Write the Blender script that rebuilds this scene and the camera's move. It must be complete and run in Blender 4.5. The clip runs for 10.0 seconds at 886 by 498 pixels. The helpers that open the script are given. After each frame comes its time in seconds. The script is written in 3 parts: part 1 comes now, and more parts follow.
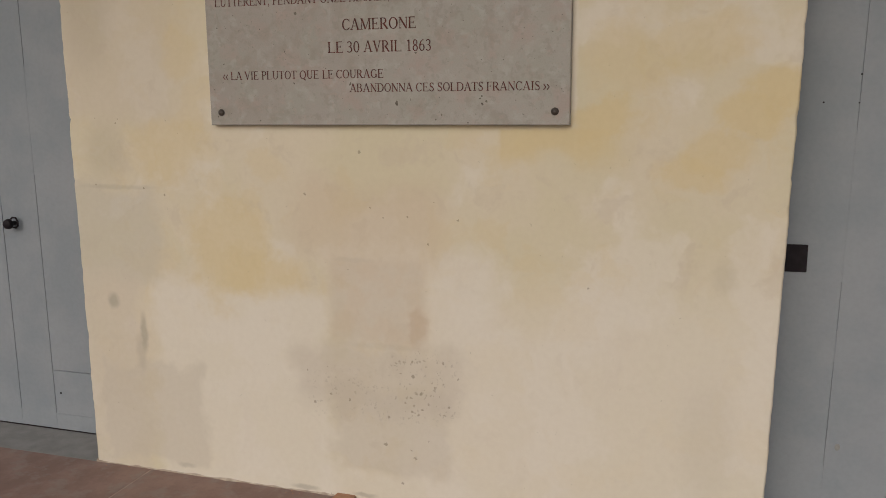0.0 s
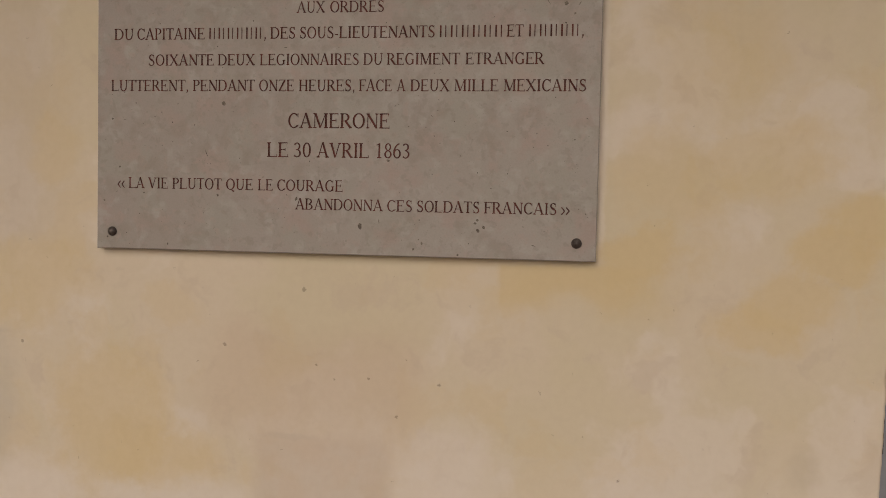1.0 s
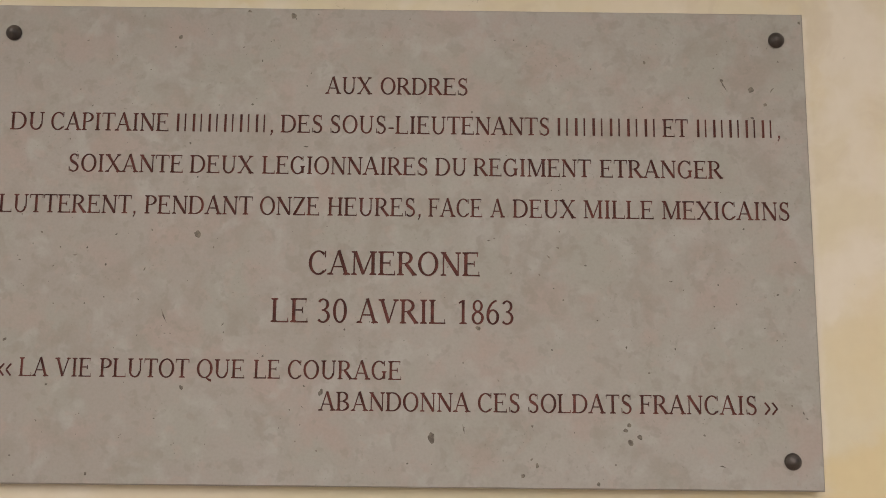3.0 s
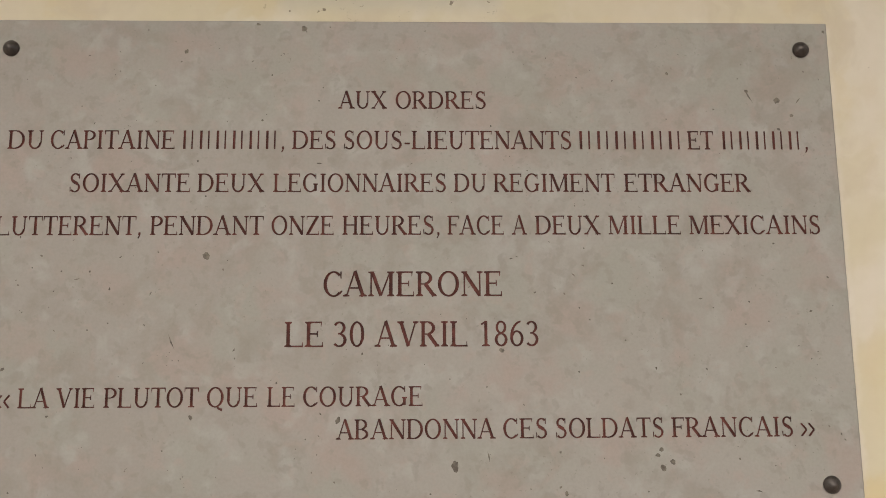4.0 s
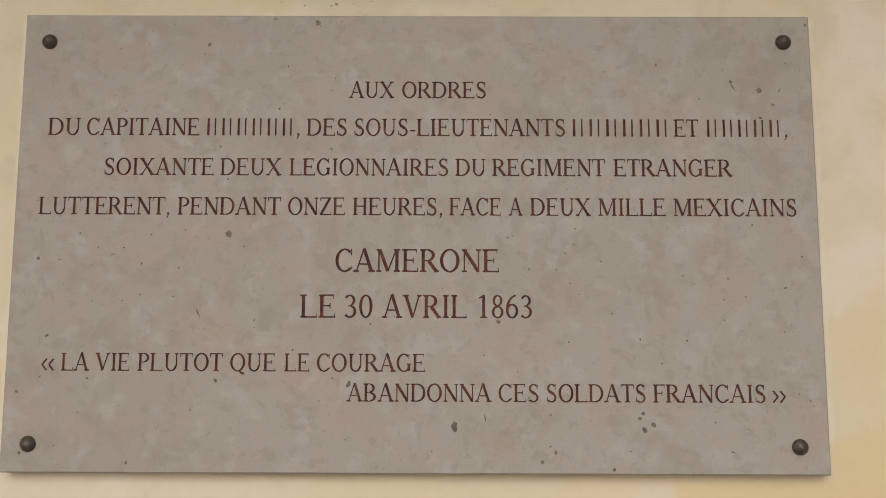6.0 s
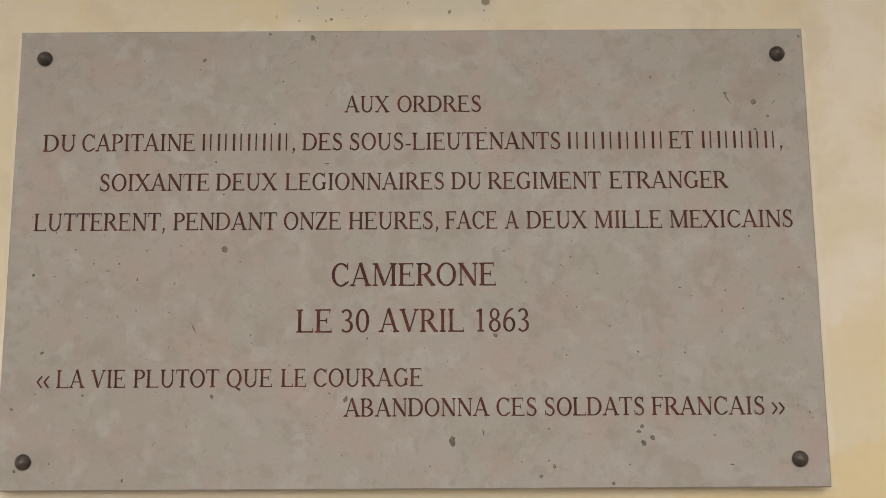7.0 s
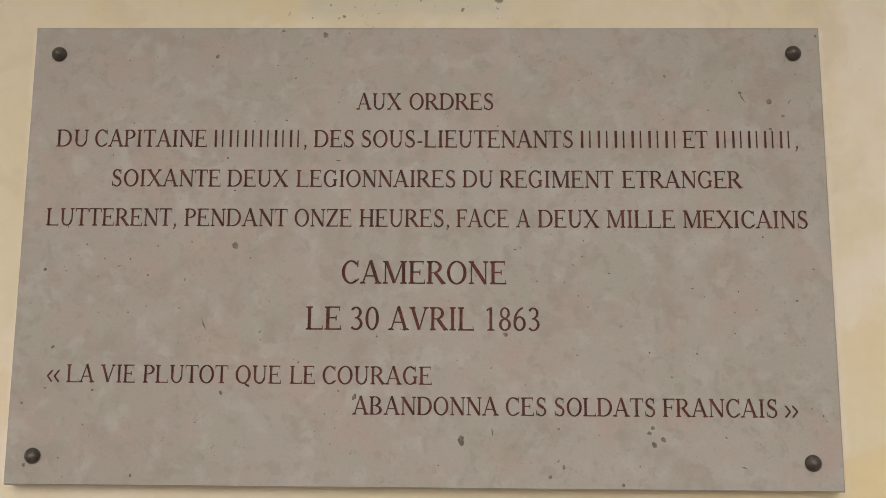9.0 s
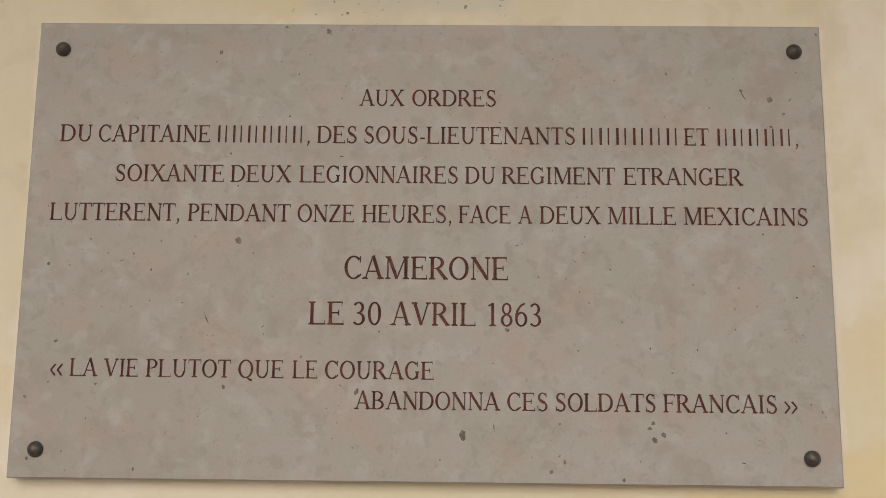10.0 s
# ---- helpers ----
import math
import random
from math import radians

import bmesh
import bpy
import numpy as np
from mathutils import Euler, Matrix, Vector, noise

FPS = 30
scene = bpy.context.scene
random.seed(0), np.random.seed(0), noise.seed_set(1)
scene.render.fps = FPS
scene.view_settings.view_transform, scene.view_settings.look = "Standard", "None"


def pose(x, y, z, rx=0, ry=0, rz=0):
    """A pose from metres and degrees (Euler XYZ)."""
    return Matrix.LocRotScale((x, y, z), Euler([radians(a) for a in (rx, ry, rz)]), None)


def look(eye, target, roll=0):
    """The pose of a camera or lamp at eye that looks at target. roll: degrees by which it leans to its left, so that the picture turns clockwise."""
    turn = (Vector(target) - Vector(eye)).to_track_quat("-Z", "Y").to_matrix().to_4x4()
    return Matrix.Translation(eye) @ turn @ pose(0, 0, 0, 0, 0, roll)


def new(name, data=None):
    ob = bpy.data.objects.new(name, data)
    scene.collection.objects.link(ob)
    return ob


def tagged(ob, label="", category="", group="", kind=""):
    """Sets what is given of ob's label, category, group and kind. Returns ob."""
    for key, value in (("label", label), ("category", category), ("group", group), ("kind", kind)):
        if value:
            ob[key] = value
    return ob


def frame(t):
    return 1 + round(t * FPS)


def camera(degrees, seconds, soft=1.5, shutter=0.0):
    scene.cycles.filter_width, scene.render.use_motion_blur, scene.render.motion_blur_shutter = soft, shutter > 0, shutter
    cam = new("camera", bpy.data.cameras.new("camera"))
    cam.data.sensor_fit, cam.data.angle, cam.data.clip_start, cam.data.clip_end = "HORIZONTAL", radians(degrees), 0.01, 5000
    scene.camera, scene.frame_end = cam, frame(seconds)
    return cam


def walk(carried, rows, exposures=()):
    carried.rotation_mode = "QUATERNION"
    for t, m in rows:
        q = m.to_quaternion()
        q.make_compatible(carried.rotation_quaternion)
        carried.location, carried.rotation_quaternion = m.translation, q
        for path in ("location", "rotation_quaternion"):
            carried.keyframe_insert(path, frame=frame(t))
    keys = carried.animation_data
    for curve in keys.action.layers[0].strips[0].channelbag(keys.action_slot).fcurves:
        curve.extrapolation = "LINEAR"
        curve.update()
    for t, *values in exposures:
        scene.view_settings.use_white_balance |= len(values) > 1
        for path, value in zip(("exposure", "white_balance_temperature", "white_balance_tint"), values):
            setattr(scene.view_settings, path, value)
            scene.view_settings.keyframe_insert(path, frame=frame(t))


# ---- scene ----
cam = camera(56.8, 10.0, soft=0.9)
PATH = [
    (0, (1.058, 0.337, 1.48), (0.469, 2.215, 1.128), -0.4),
    (0.3, (0.923, 0.57, 1.464), (0.401, 2.485, 1.218), 2.6),
    (0.5, (0.848, 0.709, 1.519), (0.351, 2.63, 1.271), 3.0),
    (0.8, (0.704, 0.88, 1.537), (0.309, 2.832, 1.353), 1.5),
    (1, (0.629, 0.981, 1.51), (0.288, 2.951, 1.428), 1.25),
    (1.2, (0.492, 1.032, 1.586), (0.282, 3.02, 1.519), -1.0),
    (1.4, (0.444, 1.115, 1.596), (0.199, 3.1, 1.618), -3.3),
    (1.5, (0.437, 1.167, 1.595), (0.178, 3.149, 1.657), -3.1),
    (1.6, (0.394, 1.198, 1.603), (0.146, 3.181, 1.677), -3.1),
    (1.8, (0.361, 1.313, 1.602), (0.115, 3.291, 1.768), -1.6),
    (2, (0.312, 1.43, 1.578), (0.087, 3.401, 1.836), 0.7),
    (2.2, (0.256, 1.523, 1.572), (0.062, 3.492, 1.864), 0.9),
    (2.5, (0.203, 1.627, 1.577), (0.032, 3.602, 1.838), 0.2),
    (2.7, (0.141, 1.669, 1.585), (0.094, 3.651, 1.847), 0.5),
    (3.8, (0.071, 1.772, 1.635), (0.055, 3.758, 1.872), 0.4),
    (4, (0.05, 1.766, 1.606), (0.06, 3.742, 1.913), -0.4),
    (4.2, (0.082, 1.739, 1.633), (0.026, 3.723, 1.876), -0.7),
    (4.5, (0.069, 1.697, 1.629), (0.011, 3.68, 1.885), -0.7),
    (4.8, (0.069, 1.657, 1.627), (-0.055, 3.641, 1.851), -1.0),
    (5, (0.068, 1.653, 1.626), (-0.058, 3.641, 1.801), 0.8),
    (5.5, (0.068, 1.656, 1.612), (0.013, 3.644, 1.822), 0.3),
    (5.7, (0.071, 1.657, 1.616), (0.026, 3.644, 1.835), -0.1),
    (6, (0.082, 1.658, 1.61), (0.038, 3.644, 1.837), 0.1),
    (6.2, (0.082, 1.66, 1.614), (0.053, 3.645, 1.852), -0.4),
    (7.3, (0.085, 1.661, 1.607), (0.038, 3.644, 1.87), -0.2),
    (7.5, (0.084, 1.662, 1.604), (0.036, 3.644, 1.87), 0.5),
    (8, (0.084, 1.667, 1.602), (0.034, 3.648, 1.876), 0.6),
    (8.5, (0.089, 1.669, 1.599), (0.026, 3.649, 1.875), 0.4),
    (9, (0.089, 1.668, 1.603), (0.017, 3.649, 1.871), 0.3),
    (9.5, (0.093, 1.659, 1.602), (0.026, 3.639, 1.876), 0.6),
    (10, (0.081, 1.662, 1.596), (0.016, 3.643, 1.863), 0.5),
]
EXPOSURES = [(0, -0.09, 5980, 11), (0.5, -0.20, 6180, 16), (1, -0.27, 6490, 18), (1.5, -0.16, 6470, 18), (2, -0.03, 6440, 19), (2.5, 0.12, 6200, 16),
             (4, 0.41, 5920, 9), (4.5, 0.42, 5930, 10), (5, 0.37, 5950, 10), (6, 0.35, 5970, 10), (10, 0.35, 5980, 10)]
walk(cam, [(t, look(eye, target, roll)) for t, eye, target, roll in PATH], EXPOSURES)

# ---- world and light: soft, hazy daylight that comes in low, under the added eaves, from behind the camera ----
SUN_UP, SUN_FROM = 30, -8           # degrees above the horizon; degrees from straight behind the camera, to its left
world = bpy.data.worlds.new("sky")
scene.world = world
world.use_nodes = True
wn = world.node_tree.nodes
sky = wn.new("ShaderNodeTexSky")
sky.sky_type, sky.sun_disc = "NISHITA", False
sky.sun_elevation, sky.sun_rotation = radians(SUN_UP), radians(180 - SUN_FROM)
sky.dust_density, sky.air_density = 4.0, 1.2
world.node_tree.links.new(sky.outputs[0], wn["Background"].inputs[0])
wn["Background"].inputs[1].default_value = 0.088
lamp = bpy.data.lights.new("sun", "SUN")
lamp.energy, lamp.angle, lamp.color = 0.85, radians(60), (1.0, 0.985, 0.96)
sun = new("sun", lamp)
a, e = radians(SUN_FROM), radians(SUN_UP)
sun.matrix_world = look((10 * math.sin(a) * math.cos(e), -10 * math.cos(a) * math.cos(e), 10 * math.sin(e)), (0, 0, 0))


# ---- materials ----
class Nodes:
    """A small builder of node materials."""

    def __init__(self, name, rough=0.8, spec=0.3, metal=0.0):
        self.m = bpy.data.materials.new(name)
        self.m.use_nodes = True
        self.t = self.m.node_tree
        self.b = self.t.nodes["Principled BSDF"]
        self.b.inputs["Roughness"].default_value = rough
        self.b.inputs["Specular IOR Level"].default_value = spec
        self.b.inputs["Metallic"].default_value = metal
        self.p = self.t.nodes.new("ShaderNodeTexCoord").outputs["Object"]

    def flat(self, v):
        """The place on an upright face, as a flat vector."""
        x, _, z = self.split(v)
        n = self.t.nodes.new("ShaderNodeCombineXYZ")
        self.put(n.inputs[0], x)
        self.put(n.inputs[1], z)
        return n.outputs[0]

    def put(self, socket, value):
        if hasattr(value, "links"):
            self.t.links.new(value, socket)
        else:
            socket.default_value = value

    def noise(self, scale, detail=4, rough=0.55, where=None, color=False):
        n = self.t.nodes.new("ShaderNodeTexNoise")
        self.put(n.inputs["Vector"], self.p if where is None else where)
        n.inputs["Scale"].default_value, n.inputs["Detail"].default_value = scale, detail
        n.inputs["Roughness"].default_value = rough
        return n.outputs["Color"] if color else n.outputs["Fac"]

    def cells(self, scale, where=None, out="Distance"):
        n = self.t.nodes.new("ShaderNodeTexVoronoi")
        n.voronoi_dimensions = "2D"
        self.put(n.inputs["Vector"], self.flat(self.p if where is None else where))
        n.inputs["Scale"].default_value = scale
        return n.outputs[out]

    def ramp(self, value, lo, hi, a=0.0, b=1.0):
        n = self.t.nodes.new("ShaderNodeMapRange")
        n.interpolation_type = "SMOOTHSTEP"
        self.put(n.inputs["Value"], value)
        for k, v in (("From Min", lo), ("From Max", hi), ("To Min", a), ("To Max", b)):
            n.inputs[k].default_value = v
        return n.outputs["Result"]

    def math(self, op, a, b=0.0):
        n = self.t.nodes.new("ShaderNodeMath")
        n.operation = op
        self.put(n.inputs[0], a)
        self.put(n.inputs[1], b)
        return n.outputs[0]

    def vec(self, op, a, b):
        n = self.t.nodes.new("ShaderNodeVectorMath")
        n.operation = op
        self.put(n.inputs[0], a)
        self.put(n.inputs[1], b)
        return n.outputs[1] if op in ("LENGTH", "DISTANCE") else n.outputs[0]

    def split(self, v):
        n = self.t.nodes.new("ShaderNodeSeparateXYZ")
        self.put(n.inputs[0], v)
        return n.outputs

    def mix(self, fac, a, b, how="MIX"):
        n = self.t.nodes.new("ShaderNodeMix")
        n.data_type, n.blend_type = "RGBA", how
        self.put(n.inputs[0], fac)
        for i, v in ((6, a), (7, b)):
            self.put(n.inputs[i], v if hasattr(v, "links") else (*v, 1))
        return n.outputs[2]

    def random(self):
        return self.t.nodes.new("ShaderNodeObjectInfo").outputs["Random"]

    def done(self, color, height=None, strength=0.3, distance=0.002, rough=None):
        self.put(self.b.inputs["Base Color"], color if hasattr(color, "links") else (*color, 1))
        if rough is not None:
            self.put(self.b.inputs["Roughness"], rough)
        if height is not None:
            n = self.t.nodes.new("ShaderNodeBump")
            n.inputs["Strength"].default_value, n.inputs["Distance"].default_value = strength, distance
            self.put(n.inputs["Height"], height)
            self.t.links.new(n.outputs[0], self.b.inputs["Normal"])
        return self.m


def plaster_material():
    """Old limewashed plaster: cream, with ochre blooms, pale and grey repairs, pits and smudges, each at its own place on the pier."""
    n = Nodes("limewashed_plaster", rough=0.9, spec=0.15)
    warp = n.vec("SUBTRACT", n.noise(5, 3, color=True), (0.5, 0.5, 0.5))
    fine = n.vec("SUBTRACT", n.noise(26, 3, color=True), (0.5, 0.5, 0.5))
    p = n.vec("ADD", n.p, n.vec("MULTIPLY", warp, (0.20, 0.0, 0.20)))
    p = n.vec("ADD", p, n.vec("MULTIPLY", fine, (0.035, 0.0, 0.035)))
    px, _, pz = n.split(p)
    near = n.vec("ADD", n.p, n.vec("MULTIPLY", fine, (0.02, 0.0, 0.02)))
    nx, _, nz = n.split(near)

    def patch(x0, x1, z0, z1, soft, tight=False):
        """1 inside a soft-edged upright rectangle."""
        x, z = (nx, nz) if tight else (px, pz)
        sides = (n.ramp(x, x0 - soft, x0 + soft), n.ramp(x, x1 - soft, x1 + soft, 1, 0),
                 n.ramp(z, z0 - soft, z0 + soft), n.ramp(z, z1 - soft, z1 + soft, 1, 0))
        out = sides[0]
        for s in sides[1:]:
            out = n.math("MULTIPLY", out, s)
        return out

    rough_edge = n.math("MULTIPLY", n.math("SUBTRACT", n.noise(14, 5, 0.65), 0.5), 0.9)

    def bloom(x, z, rx, rz, tight=False):
        """1 in the middle of an ellipse with an uneven edge, 0 outside it."""
        d = n.vec("MULTIPLY", n.vec("SUBTRACT", near if tight else p, (x, 0, z)), (1 / rx, 0, 1 / rz))
        d = n.vec("LENGTH", d, (0, 0, 0))
        return n.ramp(d, 0.3, 1.1, 1, 0) if tight else n.ramp(n.math("ADD", d, rough_edge), 0.5, 1.05, 1, 0)

    def lay(base, mask, color, amount):
        return n.mix(n.math("MULTIPLY", mask, amount), base, color)

    def drift(*shift):
        return n.vec("ADD", p, shift)

    cream, ochre, pale, grey = (0.630, 0.559, 0.426), (0.606, 0.496, 0.282), (0.682, 0.626, 0.532), (0.49, 0.455, 0.375)
    c = n.mix(n.ramp(n.noise(2.2, 4, where=p), 0.40, 0.62), cream, (0.608, 0.544, 0.388))
    c = lay(c, n.ramp(n.noise(3.1, 5, where=drift(7, 0, 3)), 0.50, 0.60), pale, 0.60)
    c = lay(c, n.ramp(n.noise(4.3, 6, 0.6, where=drift(2, 0, 9)), 0.53, 0.62), ochre, 0.30)
    c = lay(c, n.ramp(n.noise(8, 5, where=drift(4, 0, 1)), 0.55, 0.66), (0.55, 0.475, 0.36), 0.45)
    # large lime repairs
    c = lay(c, patch(-0.98, -0.22, -0.1, 0.79, 0.035), pale, 0.75)
    c = lay(c, patch(0.16, 1.6, -0.1, 0.86, 0.12), pale, 0.60)
    c = lay(c, patch(0.16, 0.42, 0.58, 0.97, 0.05), pale, 0.5)
    c = lay(c, patch(-1.4, -0.93, 0.78, 1.17, 0.05), grey, 0.5)
    c = lay(c, patch(-1.4, -1.04, -0.1, 0.80, 0.04), (0.565, 0.50, 0.405), 0.55)
    c = lay(c, patch(-1.25, -0.77, 0.04, 0.45, 0.02), (0.525, 0.47, 0.38), 0.5)
    c = lay(c, patch(-0.21, 0.155, 0.62, 0.93, 0.028, True), n.mix(n.ramp(n.noise(11, 4), 0.4, 0.6), (0.55, 0.485, 0.39), (0.545, 0.455, 0.345)), 0.6)
    c = lay(c, patch(-0.36, 0.30, 0.36, 0.60, 0.045), (0.515, 0.455, 0.375), 0.5)
    c = lay(c, patch(-0.21, 0.26, 0.12, 0.45, 0.03), (0.515, 0.46, 0.38), 0.42)
    c = lay(c, patch(-0.30, 0.40, -0.1, 0.12, 0.03), pale, 0.65)
    c = lay(c, patch(-0.20, 0.15, 2.185, 2.5, 0.016, True), (0.535, 0.50, 0.40), 0.8)
    c = lay(c, patch(-0.36, 0.21, 0.93, 1.2, 0.08), (0.56, 0.46, 0.33), 0.5)
    # darker tan over the pier's upper left
    c = lay(c, patch(-1.5, -0.80, 1.42, 2.3, 0.10), (0.545, 0.478, 0.378), 0.5)
    # fresh mortar along the plaque's right end
    c = lay(c, patch(0.655, 0.674, 1.40, 2.15, 0.006, True), pale, 0.7)
    # ochre blooms
    for x, z, rx, rz, k in ((-0.64, 0.94, 0.22, 0.26, 0.62), (-0.48, 0.84, 0.20, 0.12, 0.5), (-0.86, 1.32, 0.24, 0.16, 0.5),
                            (1.29, 1.51, 0.13, 0.09, 0.8), (1.21, 1.42, 0.13, 0.08, 0.75), (1.11, 1.32, 0.13, 0.08, 0.65), (1.03, 1.26, 0.13, 0.07, 0.6), (0.74, 1.42, 0.15, 0.08, 0.75),
                            (0.60, 1.335, 0.22, 0.06, 0.25), (0.54, 0.76, 0.18, 0.13, 0.12), (1.06, 1.66, 0.18, 0.13, 0.45),
                            (0.84, 1.60, 0.16, 0.15, 0.4), (-0.80, 1.68, 0.10, 0.12, 0.4), (0.92, 1.9, 0.18, 0.2, 0.3)):
        c = lay(c, bloom(x, z, rx, rz), ochre, k)
    # an older wash shows with a sharp brushed end under the plaque, and thins out sideways
    c = lay(c, n.math("MULTIPLY", patch(0.422, 1.2, 1.15, 1.393, 0.010, True), n.math("MULTIPLY", n.ramp(px, 0.62, 0.95, 1, 0), n.ramp(pz, 1.255, 1.33))), ochre, 0.75)
    c = lay(c, patch(-0.668, -0.650, 1.40, 2.16, 0.004, True), pale, 0.6)
    c = lay(c, bloom(0.12, 0.68, 0.05, 0.10), (0.47, 0.35, 0.235), 0.45)
    # smudges, a scored line and a broad darker area at the upper left
    for x, z, rx, rz, k in ((-1.165, 0.706, 0.036, 0.04, 0.5), (-1.03, 0.585, 0.022, 0.10, 0.5), (-1.05, 0.50, 0.03, 0.10, 0.25),
                            (1.15, 0.93, 0.05, 0.07, 0.14), (0.0, 0.61, 0.2, 0.016, 0.10), (-1.1, 1.165, 0.2, 0.013, 0.22),
                            (-0.12, 0.925, 0.10, 0.012, 0.10), (-1.15, 1.3, 0.12, 0.14, 0.2), (1.12, 0.38, 0.12, 0.3, 0.1), (-1.2, 1.85, 0.16, 0.3, 0.22),
                            (-0.87, 0.04, 0.05, 0.014, 0.3), (-0.34, 0.02, 0.07, 0.014, 0.45), (-0.09, 0.022, 0.06, 0.012, 0.45)):
        c = lay(c, bloom(x, z, rx, rz, True), (0.27, 0.235, 0.18), k)
    # broken pits, thick in the worn block and above the plaque
    rag = n.vec("ADD", n.p, n.vec("MULTIPLY", n.vec("SUBTRACT", n.noise(80, 3, color=True), (0.5, 0.5, 0.5)), (0.028, 0.0, 0.028)))
    chip = n.vec("ADD", n.p, n.vec("MULTIPLY", n.vec("SUBTRACT", n.noise(150, 4, color=True), (0.5, 0.5, 0.5)), (0.021, 0.0, 0.021)))
    pits = n.math("MULTIPLY", n.ramp(n.cells(34, rag), 0.09, 0.19, 1, 0), n.ramp(n.noise(17, 2), 0.47, 0.56))
    crumbs = n.math("MULTIPLY", n.ramp(n.cells(75, rag), 0.12, 0.24, 1, 0), n.ramp(n.noise(23, 2), 0.53, 0.6))
    few = n.math("MULTIPLY", n.ramp(n.cells(7, rag), 0.006, 0.015, 1, 0), n.ramp(n.noise(3, 2), 0.46, 0.56))
    worn = n.math("MAXIMUM", patch(0.02, 0.26, 0.34, 0.59, 0.04, True), n.math("MULTIPLY", patch(-0.30, 0.02, 0.33, 0.50, 0.05, True), 0.5))
    above = patch(-0.16, 0.15, 2.165, 2.5, 0.03, True)
    pits = n.math("MULTIPLY", n.math("MAXIMUM", n.math("MULTIPLY", pits, 0.5), n.math("MULTIPLY", crumbs, 0.45)), worn)
    tiny = n.math("MULTIPLY", n.ramp(n.cells(120, rag), 0.07, 0.15, 1, 0), n.ramp(n.noise(31, 2), 0.56, 0.62))
    pits = n.math("MAXIMUM", pits, n.math("MULTIPLY", tiny, n.math("MULTIPLY", above, 0.7)))
    pits = n.math("MAXIMUM", pits, n.math("MULTIPLY", few, 0.45))
    # single chips, places in mm along the wall and up it, sizes in tenths of a mm: by the plaque's top edge, in the worn block, and strays
    over = ((134, 2213, 68), (131, 2244, 40), (131, 2197, 18), (72, 2195, 28), (77, 2232, 18), (77, 2251, 32), (13, 2276, 18), (16, 2270, 24), (0, 2213, 18), (40, 2235, 28), (-86, 2260, 22),
            (-85, 2281, 16), (-96, 2274, 22), (-134, 2288, 30), (-129, 2279, 24), (-123, 2272, 18), (-115, 2269, 26), (-154, 2205, 18), (-112, 2202, 14), (-131, 2185, 20), (-140, 2182, 18), (-186, 2183, 20), (782, 2213, 30))
    block = ((-287, 370, 45), (-220, 409, 45), (-144, 395, 45), (10, 344, 50), (-5, 236, 70), (103, 562, 45), (106, 508, 65), (220, 567, 50),
             (137, 445, 65), (189, 472, 45), (219, 489, 40), (275, 514, 35), (101, 374, 45), (124, 364, 45), (140, 385, 45), (242, 405, 40),
             (113, 194, 60), (96, 224, 35), (164, 267, 28), (59, 514, 32))
    stray = ((-46, 1117, 30), (94, 1089, 34), (168, 994, 38), (2, 1081, 22), (191, 1141, 20), (-1093, 1411, 30), (-1082, 1425, 22), (-893, 1140, 42), (-985, 1162, 36),
             (-1205, 1172, 34), (-1185, 1428, 18), (-82, 1311, 50), (-299, 1158, 50), (724, 872, 32), (277, 1082, 40), (60, 90, 50), (-315, 495, 30))
    flat_rag = n.vec("MULTIPLY", chip, (1, 0, 1))
    flat_fine = n.vec("MULTIPLY", n.vec("ADD", n.p, n.vec("MULTIPLY", n.vec("SUBTRACT", n.noise(190, 4, color=True), (0.5, 0.5, 0.5)), (0.011, 0.0, 0.011))), (1, 0, 1))
    for group, where, deep in ((over, flat_fine, 0.9), (block, flat_rag, 0.62), (stray, flat_fine, 0.6)):
        for x, z, r in group:
            d = n.vec("DISTANCE", where, (x / 1000, 0, z / 1000))
            pits = n.math("MAXIMUM", pits, n.ramp(d, r * 0.00007, r * 0.00013, deep, 0))
    c = n.mix(n.math("MULTIPLY", pits, 0.85), c, (0.15, 0.112, 0.078))
    # brushed grain
    c = n.mix(n.ramp(n.noise(45, 5), 0.3, 0.75), c, n.mix(1.0, c, (0.972, 0.967, 0.96), "MULTIPLY"))
    h = n.math("ADD", n.math("MULTIPLY", n.noise(7, 4), 1.2), n.math("MULTIPLY", n.noise(70, 5), 0.07))
    h = n.math("SUBTRACT", h, n.math("MULTIPLY", pits, 0.9))
    return n.done(c, h, 0.3, 0.004)


